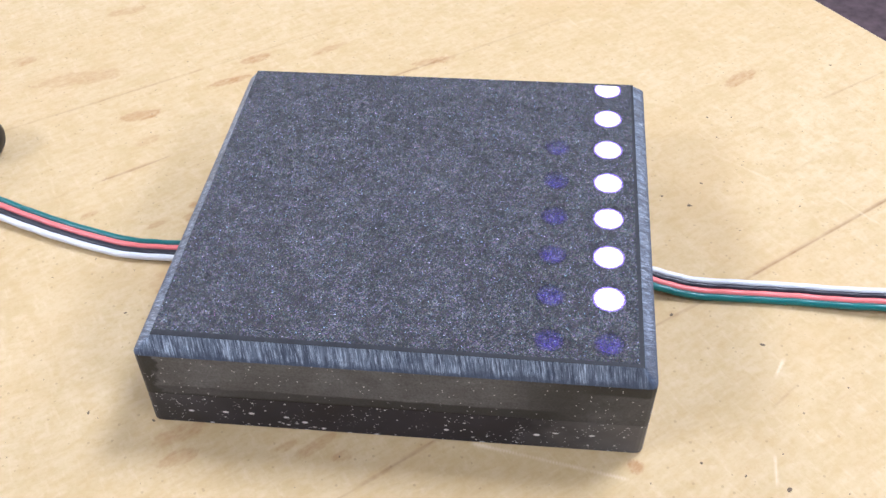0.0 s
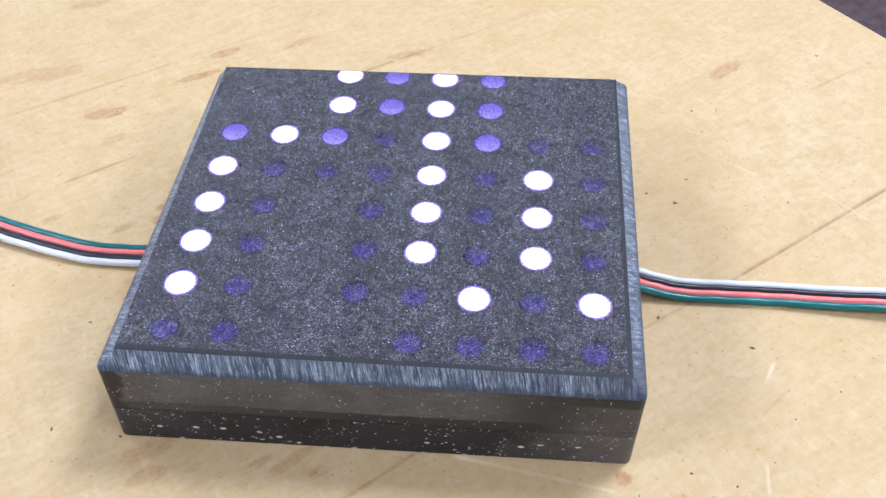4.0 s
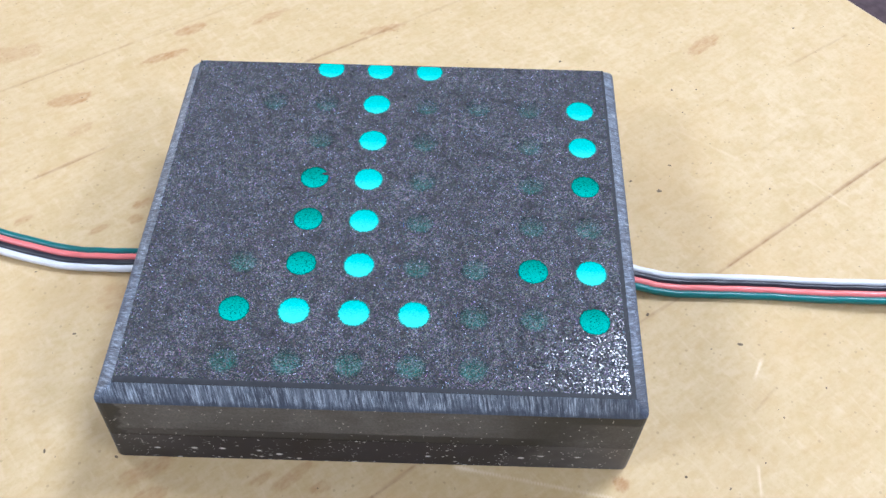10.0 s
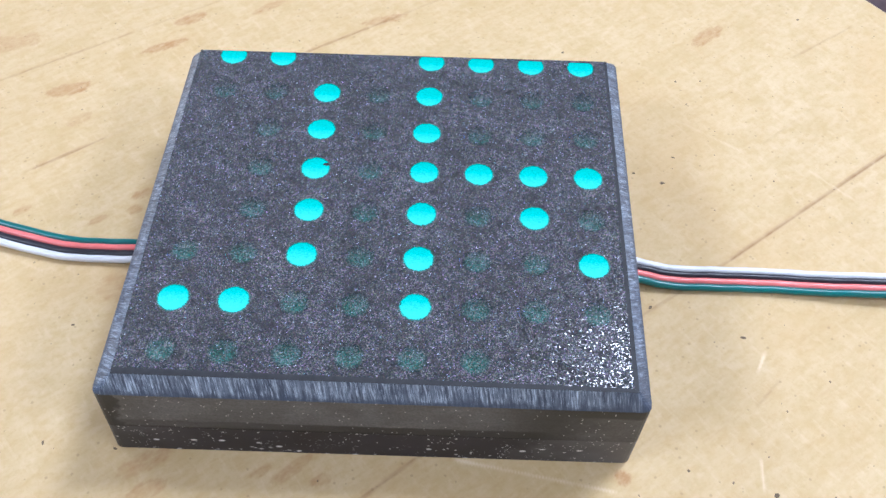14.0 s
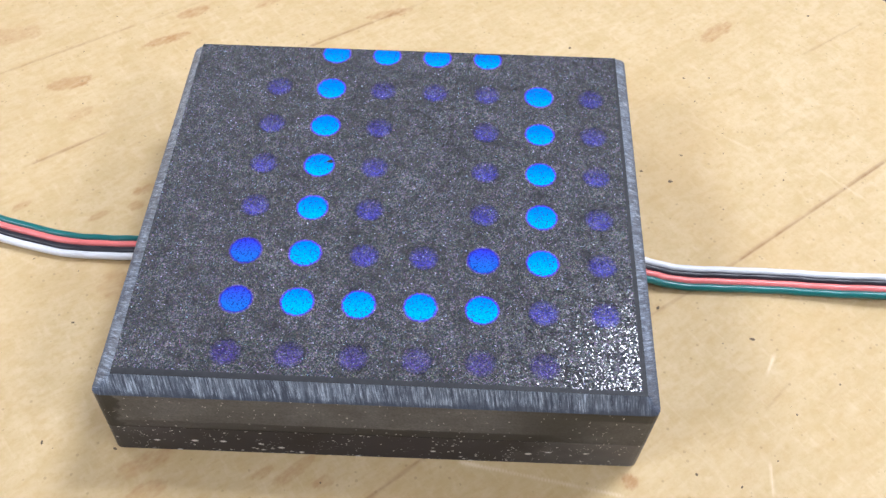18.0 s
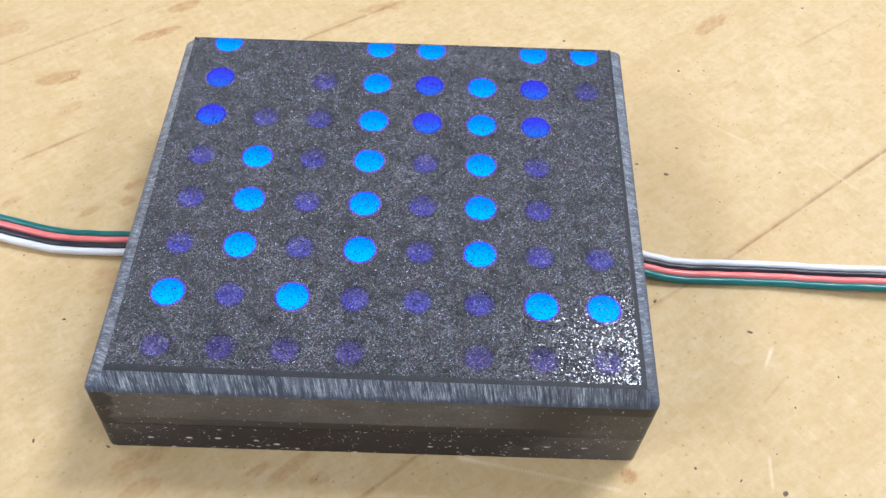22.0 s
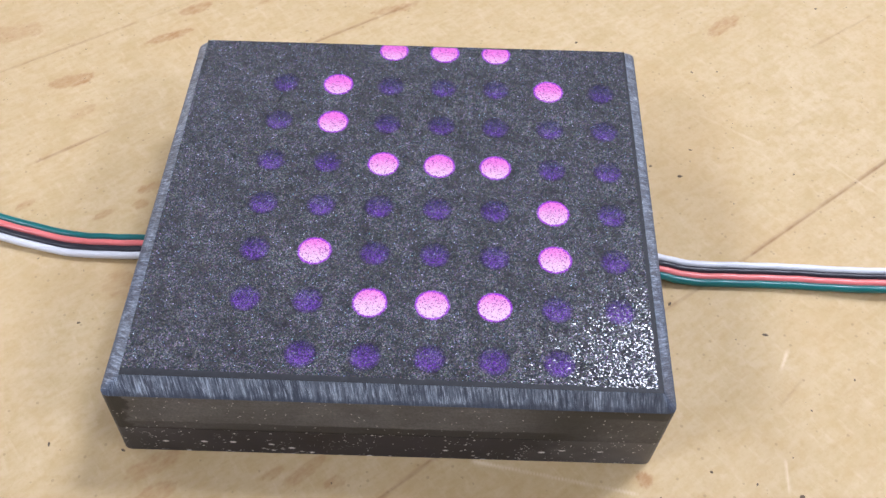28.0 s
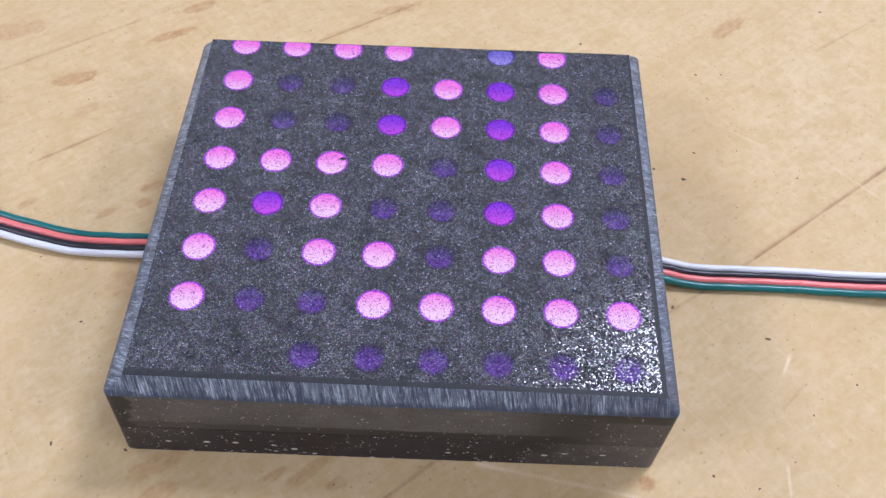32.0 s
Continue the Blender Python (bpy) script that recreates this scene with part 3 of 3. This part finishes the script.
# crumbs on the board: x, y, half size (millimetres)
CRUMBS = [(35.5, 68.8, .55), (61.8, 59.9, .55), (67.7, 60.4, .4), (63.5, 52.3, .4), (55.5, 27.4, .75), (58.6, 35.2, .45), (49.5, 30.0, .6), (79.9, 29.2, .4),
          (95.2, 84.6, .6), (-59.9, -39.9, .5), (-61.2, -15.1, .45), (-47.0, -40.4, .5), (67.2, -11.8, .65), (61.5, -13.1, .3), (53.5, -40.1, .5),
          (68.2, -44.1, .9), (61.0, -42.0, .35), (72.9, -27.5, .35), (68.0, -36.8, .3), (82.0, -20.8, .35), (49.9, -5.6, .5)]


def build_crumbs():
    rnd = random.Random(4)
    spots = [(x, y, s) for x, y, s in CRUMBS]
    while len(spots) < 210:
        x, y = rnd.uniform(-112, 118), rnd.uniform(-58, 108)
        if -49 < x < 47 and -44 < y < 44 or to_board(x, y)[0] > 146:
            continue
        spots.append((x, y, rnd.choice((.08, .1, .12, .16, .24))))
    bm = bmesh.new()
    for x, y, s in spots:
        turn, long = rnd.uniform(0, 6.3), rnd.uniform(1.0, 1.9)
        ring = []
        for k in range(7):
            a = 2 * math.pi * k / 7
            p, q = s * long * 0.55 * math.cos(a) * rnd.uniform(.7, 1.2), s * 0.55 * math.sin(a) * rnd.uniform(.7, 1.2)
            ring.append(bm.verts.new(((x + p * math.cos(turn) - q * math.sin(turn)) * MM, (y + p * math.sin(turn) + q * math.cos(turn)) * MM, 0)))
        tip = bm.verts.new((x * MM, y * MM, min(s, .35) * 0.45 * MM))
        for k in range(7):
            bm.faces.new((ring[k], ring[(k + 1) % 7], tip))
    tagged(part("crumbs", bm, CRUMB), "scattered tiny dark crumbs on the wooden workbench top", "crumbs", kind="stuff")


build_crumbs()

# ---- the display block ----
TOP = 25.0
RADIUS = 3.0
PITCH = 10.0
FIELD = (-41.5, 39.9, -38.7)                      # granular field: left, right, front
INNER = [(-41.9, -39.9), (40.7, -39.5), (40.4, 37.2), (-41.9, 36.2)]
OUTER = [(-45.5, -41.6), (43.3, -40.8), (43.1, 41.2), (-44.6, 39.4)]
LOWER_RIM = [(-46.9, -40.3), (43.2, -39.3), (42.9, 40.8), (-45.4, 39.0)]


def back_edge(x):
    (xa, ya), (xb, yb) = INNER[3], INNER[2]
    return ya + (yb - ya) * (x - xa) / (xb - xa)


def spot_reach(c):
    """How far the spots of the back row reach before the edge cuts them off."""
    return min(back_edge((c - 3.5) * PITCH) - 3.5 * PITCH - 0.08, 1.5)


def rounded(points, r, steps=4):
    out = []
    n = len(points)
    for i, p in enumerate(points):
        p = Vector(p)
        a, b = (Vector(points[i - 1]) - p).normalized(), (Vector(points[(i + 1) % n]) - p).normalized()
        for s in range(steps + 1):
            w = s / steps
            out.append(p + a * r * (1 - w) ** 2 + b * r * w ** 2)
    return out


def build_top_slab(parent):
    """Upper slab: granular field with a round opening for each lamp, honed band, sawn bevels, sides."""
    bm = bmesh.new()
    vert = lambda x, y, z: bm.verts.new((x * MM, y * MM, z * MM))
    seg = 48
    for c in range(8):
        for r in range(8):
            cx, cy = (c - 3.5) * PITCH, (3.5 - r) * PITCH
            x0, x1 = (FIELD[0] if c == 0 else cx - 5), (FIELD[1] if c == 7 else cx + 5)
            y0, y1 = (FIELD[2] if r == 7 else cy - 5), cy + 5
            rings = [[], [], [], []]
            corner = [math.atan2(b - cy, a - cx) for a, b in ((x0, y0), (x1, y0), (x1, y1), (x0, y1))]
            for a in sorted([2 * math.pi * k / seg - math.pi for k in range(seg)] + corner):
                dx, dy = math.cos(a), math.sin(a)
                if r == 0:
                    slope = (INNER[2][1] - INNER[3][1]) / (INNER[2][0] - INNER[3][0])
                    up = (back_edge(cx) - cy) / max(dy - slope * dx, 1e-6) if dy - slope * dx > 1e-6 else 1e6
                else:
                    up = (y1 - cy) / dy if dy > 1e-6 else 1e6
                far = min(up, (y0 - cy) / dy if dy < -1e-6 else 1e6, (x1 - cx) / dx if dx > 1e-6 else 1e6, (x0 - cx) / dx if dx < -1e-6 else 1e6)
                near = RADIUS + 0.01
                if r == 0 and dy > 1e-6:
                    near = min(near, (spot_reach(c) + 0.02) / dy)
                rings[0].append(vert(cx + dx * far, cy + dy * far, TOP))
                rings[1].append(vert(cx + dx * near, cy + dy * near, TOP))
                for ring, depth, more in ((rings[2], 0.5, 0.2), (rings[3], 2.2, 0.7)):
                    grow = near + more if not (r == 0 and dy > 0.2) else near + 0.1
                    ring.append(vert(cx + dx * grow, cy + dy * grow, TOP - depth))
            n = len(rings[0])
            for k in range(n):
                j = (k + 1) % n
                for low, high in ((0, 1), (1, 2), (2, 3)):
                    f = bm.faces.new((rings[low][k], rings[low][j], rings[high][j], rings[high][k]))
                    f.material_index = 0 if low == 0 else 1
    # honed band
    fl, fr, ff = FIELD
    band = [[(fl, ff), (fr, ff), INNER[1], INNER[0]], [(fr, ff), (fr, back_edge(fr)), INNER[2], INNER[1]], [(fl, back_edge(fl)), (fl, ff), INNER[0], INNER[3]]]
    for k, quad in enumerate(band):
        f = bm.faces.new([vert(x, y, TOP) for x, y in quad])
        f.material_index = 0 if k == 2 else 1
    # bevels and sides, with softened corners
    inner, outer = rounded(INNER, 0.9), rounded(OUTER, 1.6)
    mid = [a.lerp(b, 0.5) for a, b in zip(inner, outer)]
    seam = [a.lerp(b, 0.5) for a, b in zip(outer, rounded(LOWER_RIM, 1.6))]
    levels = [(inner, TOP), (mid, TOP - 1.95), (outer, 21.2), ([a.lerp(b, 0.03) for a, b in zip(outer, seam)], 20.6), (seam, 9.76), ([p * 0.9992 for p in seam], 9.72)]
    rings = [[vert(p.x, p.y, z) for p in ps] for ps, z in levels]
    n = len(inner)
    for low in range(len(rings) - 1):
        for k in range(n):
            j = (k + 1) % n
            f = bm.faces.new((rings[low][k], rings[low + 1][k], rings[low + 1][j], rings[low][j]))
            a, b = outer[k], outer[j]
            side = abs(a.x - b.x) < abs(a.y - b.y)
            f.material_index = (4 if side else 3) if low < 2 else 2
    bm.faces.new(list(reversed(rings[-1])))
    bmesh.ops.remove_doubles(bm, verts=bm.verts, dist=0.02 * MM)
    bmesh.ops.recalc_face_normals(bm, faces=bm.faces)
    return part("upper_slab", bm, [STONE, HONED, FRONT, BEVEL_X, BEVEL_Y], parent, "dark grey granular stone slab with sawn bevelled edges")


def build_lower_slab(parent):
    bm = bmesh.new()
    rim = rounded(LOWER_RIM, 1.6)
    upper = [a.lerp(b, 0.5) for a, b in zip(rounded(OUTER, 1.6), rim)]
    rings = [[bm.verts.new((p.x * k * MM, p.y * k * MM, z * MM)) for p in ps] for ps, z, k in ((upper, 9.70, 0.9992), (upper, 9.64, 0.9999), (rim, 0.4, 1.0), (rim, 0.0, 0.994))]
    n = len(rim)
    for low in (0, 1, 2):
        for k in range(n):
            j = (k + 1) % n
            bm.faces.new((rings[low][k], rings[low + 1][k], rings[low + 1][j], rings[low][j]))
    bm.faces.new(rings[0])
    bm.faces.new(list(reversed(rings[-1])))
    bmesh.ops.recalc_face_normals(bm, faces=bm.faces)
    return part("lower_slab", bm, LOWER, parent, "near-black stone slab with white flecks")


# The lamps: each is a small body with a face for every colour it can show; it turns to bring a face up.
def way(tilt, round_up):
    a, b = radians(tilt), radians(round_up)
    return Vector((math.sin(a) * math.cos(b), math.sin(a) * math.sin(b), math.cos(a)))


UP = Vector((0, 0, 1))


def ball():
    """A dark face on top and twelve round it in a zigzag, the three of a colour side by side: the turn for each state, and the depth of the centre."""
    ways = {OFF: way(0, 0)}
    for k, state in enumerate((HALF_WHITE, WHITE, FAINT_WHITE, HALF_TEAL, TEAL, FAINT_TEAL, HALF_BLUE, BLUE, FAINT_BLUE, HALF_PINK, PINK, FAINT_PINK)):
        ways[state] = way(86.0 if k % 2 else 49.5, 30 * k)
    return {state: w.rotation_difference(UP) for state, w in ways.items()}, RADIUS / math.tan(radians(22.0))


def drum(order, step):
    """Faces side by side round an axis that runs to the back: the turn for each state, and the depth of the axis."""
    mid = order.index(OFF)
    turns = {state: Matrix.Rotation(radians(step * (k - mid)), 3, "Y").to_quaternion() for k, state in enumerate(order)}
    return turns, RADIUS / math.tan(radians(step / 2))


BALL = ball()
FRONT_DRUM = drum((FAINT_TEAL, OFF, FAINT_WHITE, FAINT_PINK), 44.8)
WIDE_DRUM = drum((TEAL, HALF_WHITE, WHITE, OFF, HALF_BLUE, BLUE, PINK), 29.0)
END_DRUM = drum((TEAL, WHITE, OFF, BLUE, PINK), 43.9)
STAND_IN = {FAINT_BLUE: FAINT_WHITE, HALF_PINK: HALF_WHITE}


def lamp_turns(c, r):
    """The turns of the lamp in a column and row, and the depth of its axis."""
    if r == 0:
        return END_DRUM if c in (0, 7) else WIDE_DRUM
    return FRONT_DRUM if r == 7 else BALL


def lamp_mesh(name, faces, cut=None):
    """faces: state, the turn that brings its face up, and its depth. cut: where the spots end towards the back."""
    bm = bmesh.new()
    reach = bm.verts.layers.float.new("reach")
    heart = bm.verts.new((0, 0, 0))
    for state, turn, sink in faces:
        back = turn.inverted()
        rings = []
        for rad in (0.0, 1.5, 2.2, 2.5, 2.62, 2.8, RADIUS):
            ring = []
            for k in range(36 if rad else 1):
                a = 2 * math.pi * k / 36
                x, y = rad * math.cos(a), rad * math.sin(a)
                value = (RADIUS - rad) / 1.5
                if cut is not None:
                    y = min(y, cut)
                v = bm.verts.new((back @ Vector((x, y, sink - 0.01))) * MM)
                v[reach] = min(value, 1.0)
                ring.append(v)
            rings.append(ring)
        for a, b in zip(rings, rings[1:]):
            n = len(b)
            for k in range(n):
                corners = (a[0], b[k], b[(k + 1) % n]) if len(a) == 1 else (a[k], b[k], b[(k + 1) % n], a[(k + 1) % n])
                bm.faces.new(corners).material_index = state
        # sides that close the body behind the face
        n = len(rings[-1])
        for k in range(n):
            bm.faces.new((rings[-1][k], heart, rings[-1][(k + 1) % n])).material_index = len(SPOTS)
    me = bpy.data.meshes.new(name)
    bm.to_mesh(me)
    bm.free()
    for mat in SPOTS + [BLACK]:
        me.materials.append(mat)
    return me


def build_block():
    display = tagged(new("display_block"), "square dark stone block with a grid of round lights", "led display")
    build_top_slab(display)
    build_lower_slab(display)
    lamps = {}
    shapes = [lamp_mesh("led", [(s, q, kind[1]) for s, q in kind[0].items()]) for kind in (BALL, FRONT_DRUM)]
    for r in range(8):
        for c in range(8):
            x, y = (c - 3.5) * PITCH, (3.5 - r) * PITCH
            turns, sink = lamp_turns(c, r)
            cut = spot_reach(c) if r == 0 else None
            me = lamp_mesh("led_back", [(s, q, sink) for s, q in turns.items()], cut) if r == 0 else shapes[r == 7]
            ob = new("led", me)
            ob.parent = display
            ob.matrix_basis = Matrix.Translation((x * MM, y * MM, (TOP - sink) * MM))
            tagged(ob, "round light under the stone surface")
            lamps[c, r] = ob
    # pale nicks in the sawn bevels
    for k, (x, y, z, a, b, lean) in enumerate(((41.9, 26.2, 23.0, 0.75, 0.35, 42), (42.3, -1.4, 22.4, 0.9, 0.16, 40), (42.0, -7.8, 22.8, 0.8, 0.14, 40), (-43.4, 14.0, 23.1, 0.9, 0.16, -40))):
        bm = bmesh.new()
        turn = Matrix.Translation((x * MM, y * MM, z * MM)) @ Matrix.Rotation(radians(lean), 4, "Y")
        rim = [bm.verts.new(turn @ Vector((a * math.cos(w) * MM, (b * math.sin(w) + 0.25 * a * math.cos(w)) * (1 + 0.25 * math.sin(3 * w + k)) * MM, 0.10 * MM))) for w in (2 * math.pi * i / 10 for i in range(10))]
        top = bm.verts.new(turn @ Vector((0, 0, 0.16 * MM)))
        for i in range(10):
            bm.faces.new((rim[i], rim[(i + 1) % 10], top))
        part("nick", bm, NICK, display, "pale nick in the sawn edge")
    # a chip in the surface beside one light
    bm = bmesh.new()
    ring = [bm.verts.new(((-15 + 1.95 + .62 * math.cos(a) * w) * MM, (5 + 1.0 + .42 * math.sin(a) * w) * MM, (TOP + 0.012) * MM))
            for a, w in ((2 * math.pi * k / 9, (1, .8, 1.1, .9, 1, 1.2, .8, 1, .9)[k]) for k in range(9))]
    tip = bm.verts.new((-13.0 * MM, 6 * MM, (TOP + 0.06) * MM))
    for k in range(9):
        bm.faces.new((ring[k], ring[(k + 1) % 9], tip))
    part("grit", bm, HONED, display, "dark grain of grit")
    return lamps


LAMPS = build_block()


# ---- cables ----
def build_cable(label, order, path):
    cable = tagged(new("ribbon_cable"), label, "cable", "ribbon cables")
    line = glide([(x * MM, y * MM, z * MM) for x, y, z in path], 12)
    for k, name in enumerate(order):
        pts = []
        for i, p in enumerate(line):
            way = (line[min(i + 1, len(line) - 1)] - line[max(i - 1, 0)]).normalized()
            side = Vector((-way.y, way.x, 0)).normalized()
            if way.x < 0:
                side = -side
            pts.append(p + side * (1.5 - k) * 1.45 * MM + Vector((0, 0, 0.05 * MM * math.sin(i * 0.7 + k))))
        bm = bmesh.new()
        tube(bm, pts, 0.74 * MM, 12)
        part("wire", bm, WIRES[name], cable, name + " insulated wire", smooth=True)


build_cable("flat four-wire ribbon cable of green, red, black and white", ("green", "red", "black", "white"),
            [(-42.5, 1.7, 2.6), (-46, 1.8, 2.2), (-52, 2.2, 1.4), (-60, 2.3, 1.0), (-68, 2.7, 1.0), (-80, 5.3, 1.3), (-90, 8.3, 1.4), (-100, 11.7, 1.6), (-115, 17.5, 1.8), (-140, 30, 1.2), (-175, 50, 1.0)])
build_cable("flat four-wire ribbon cable of white, black, red and green", ("white", "black", "red", "green"),
            [(40.5, 2.4, 3.6), (44, 2.2, 3.1), (49, 1.75, 1.9), (55, 1.25, 1.05), (64, 1.35, 0.95), (74, 1.35, 1.05), (84, 0.85, 1.4), (94, 0.45, 2.1), (110, 0.2, 2.5), (140, -2.5, 2.0), (175, -8, 1.0)])


# ---- the black plug at the edge of the view ----
def build_plug():
    plug = tagged(new("power_plug"), "black rounded plastic power plug lying on the workbench", "plug")
    bm = bmesh.new()
    prof = [(0.0, 0.0), (0.5, 3.0), (1.5, 4.3), (3.4, 5.1), (20, 5.3), (36, 5.3), (38, 4.2), (38.4, 0.0)]
    rings = []
    for d, r in prof:
        rings.append([bm.verts.new((-d * MM, r * math.cos(a) * MM, (5.3 + r * math.sin(a)) * MM)) for a in (2 * math.pi * k / 28 for k in range(28))])
    for one, two in zip(rings, rings[1:]):
        for k in range(28):
            bm.faces.new((one[k], one[(k + 1) % 28], two[(k + 1) % 28], two[k]))
    bmesh.ops.remove_doubles(bm, verts=bm.verts, dist=1e-6)
    bmesh.ops.recalc_face_normals(bm, faces=bm.faces)
    part("shell", bm, BLACK, plug, smooth=True)
    bm = bmesh.new()
    for k in range(5):
        tube(bm, [(-(12 + 4 * k) * MM, 5.4 * math.cos(a) * MM, (5.3 + 5.4 * math.sin(a)) * MM) for a in (math.pi * j / 10 for j in range(11))], 0.4 * MM, 6)
    part("grip", bm, BLACK, plug)
    plug.matrix_basis = pose(-0.1068, 0.0305, 0, 0, 0, -8)


build_plug()

# ---- the running lights ----
# Columns of lit lights, in the order in which they pass; bit 0 is the back row.
COLUMNS = [127, 65, 65, 65, 62, 0, 0, 65, 127, 65, 0, 0, 38, 73, 73, 73, 50, 0, 127, 4, 8, 16, 127, 0, 127, 73, 73, 73, 65, 0, 3, 4, 120, 4, 3, 0,
           63, 64, 56, 64, 63, 0, 62, 65, 65, 65, 62, 0, 127, 9, 25, 41, 70, 0, 127, 64, 64, 64, 64, 0, 127, 65, 65, 65, 62]
# A pass: its start, columns a second, by how much a column lags, its full, half and faint state, and the shares of a column that show as full and as half.
PASSES = [(-0.0773, 9.592, 0.89, (WHITE, HALF_WHITE, FAINT_WHITE), (0.33, 0.09)), (8.656, 9.57, 0.89, (TEAL, HALF_TEAL, FAINT_TEAL), (0.52, 0.10)),
          (17.376, 9.57, 1.05, (BLUE, HALF_BLUE, FAINT_BLUE), (0.52, 0.10)), (26.159, 9.57, 0.87, (PINK, HALF_PINK, FAINT_PINK), (0.42, 0.08))]


def lit(c, r, k):
    m = c - 7 + k
    return 0 <= r < 7 and 0 <= c < 8 and 0 <= m < len(COLUMNS) and bool(COLUMNS[m] >> r & 1)


def shown(c, r, t):
    """What a light shows at t seconds: the front rows change first, and the old and the new column overlap for a while."""
    start, speed, lag, (full, half, faint), (bright, dim) = [p for p in PASSES if p[0] <= t + 1e-6][-1]
    step = (t - start) * speed
    if full == BLUE:
        step -= 0.28 * min(max((t - 22.5) / 1.5, 0.0), 1.0)      # the end of this pass lags
    step += 1 - lag + 0.023 * r
    k = math.floor(step)
    share = min((step - k) / 0.3, 1.0)
    level = share * lit(c, r, k) + (1 - share) * lit(c, r, k - 1)
    if level >= (bright if r else 0.3):
        return full
    if level >= dim:
        return half
    now = k if share > 0.5 else k - 1
    near = level > 0.02 or any(lit(c + i, r + j, now) for i in range(-1, 2) for j in range(-1, 2))
    return faint if near and (full != WHITE or r > 1) else OFF


def motions():
    last = frame(32.0)
    for (c, r), ob in LAMPS.items():
        place = ob.matrix_basis.translation.copy()
        turns = lamp_turns(c, r)[0]
        states = [shown(c, r, f / FPS) for f in range(last)]
        q = [turns.get(state, turns.get(STAND_IN.get(state, OFF), turns[OFF])) for state in states]
        rows = []
        for f in range(last):
            if f in (0, last - 1) or q[f] != q[f - 1] or q[f] != q[f + 1]:
                rows.append((f / FPS, Matrix.LocRotScale(place, q[f], None)))
        walk(ob, rows)


motions()
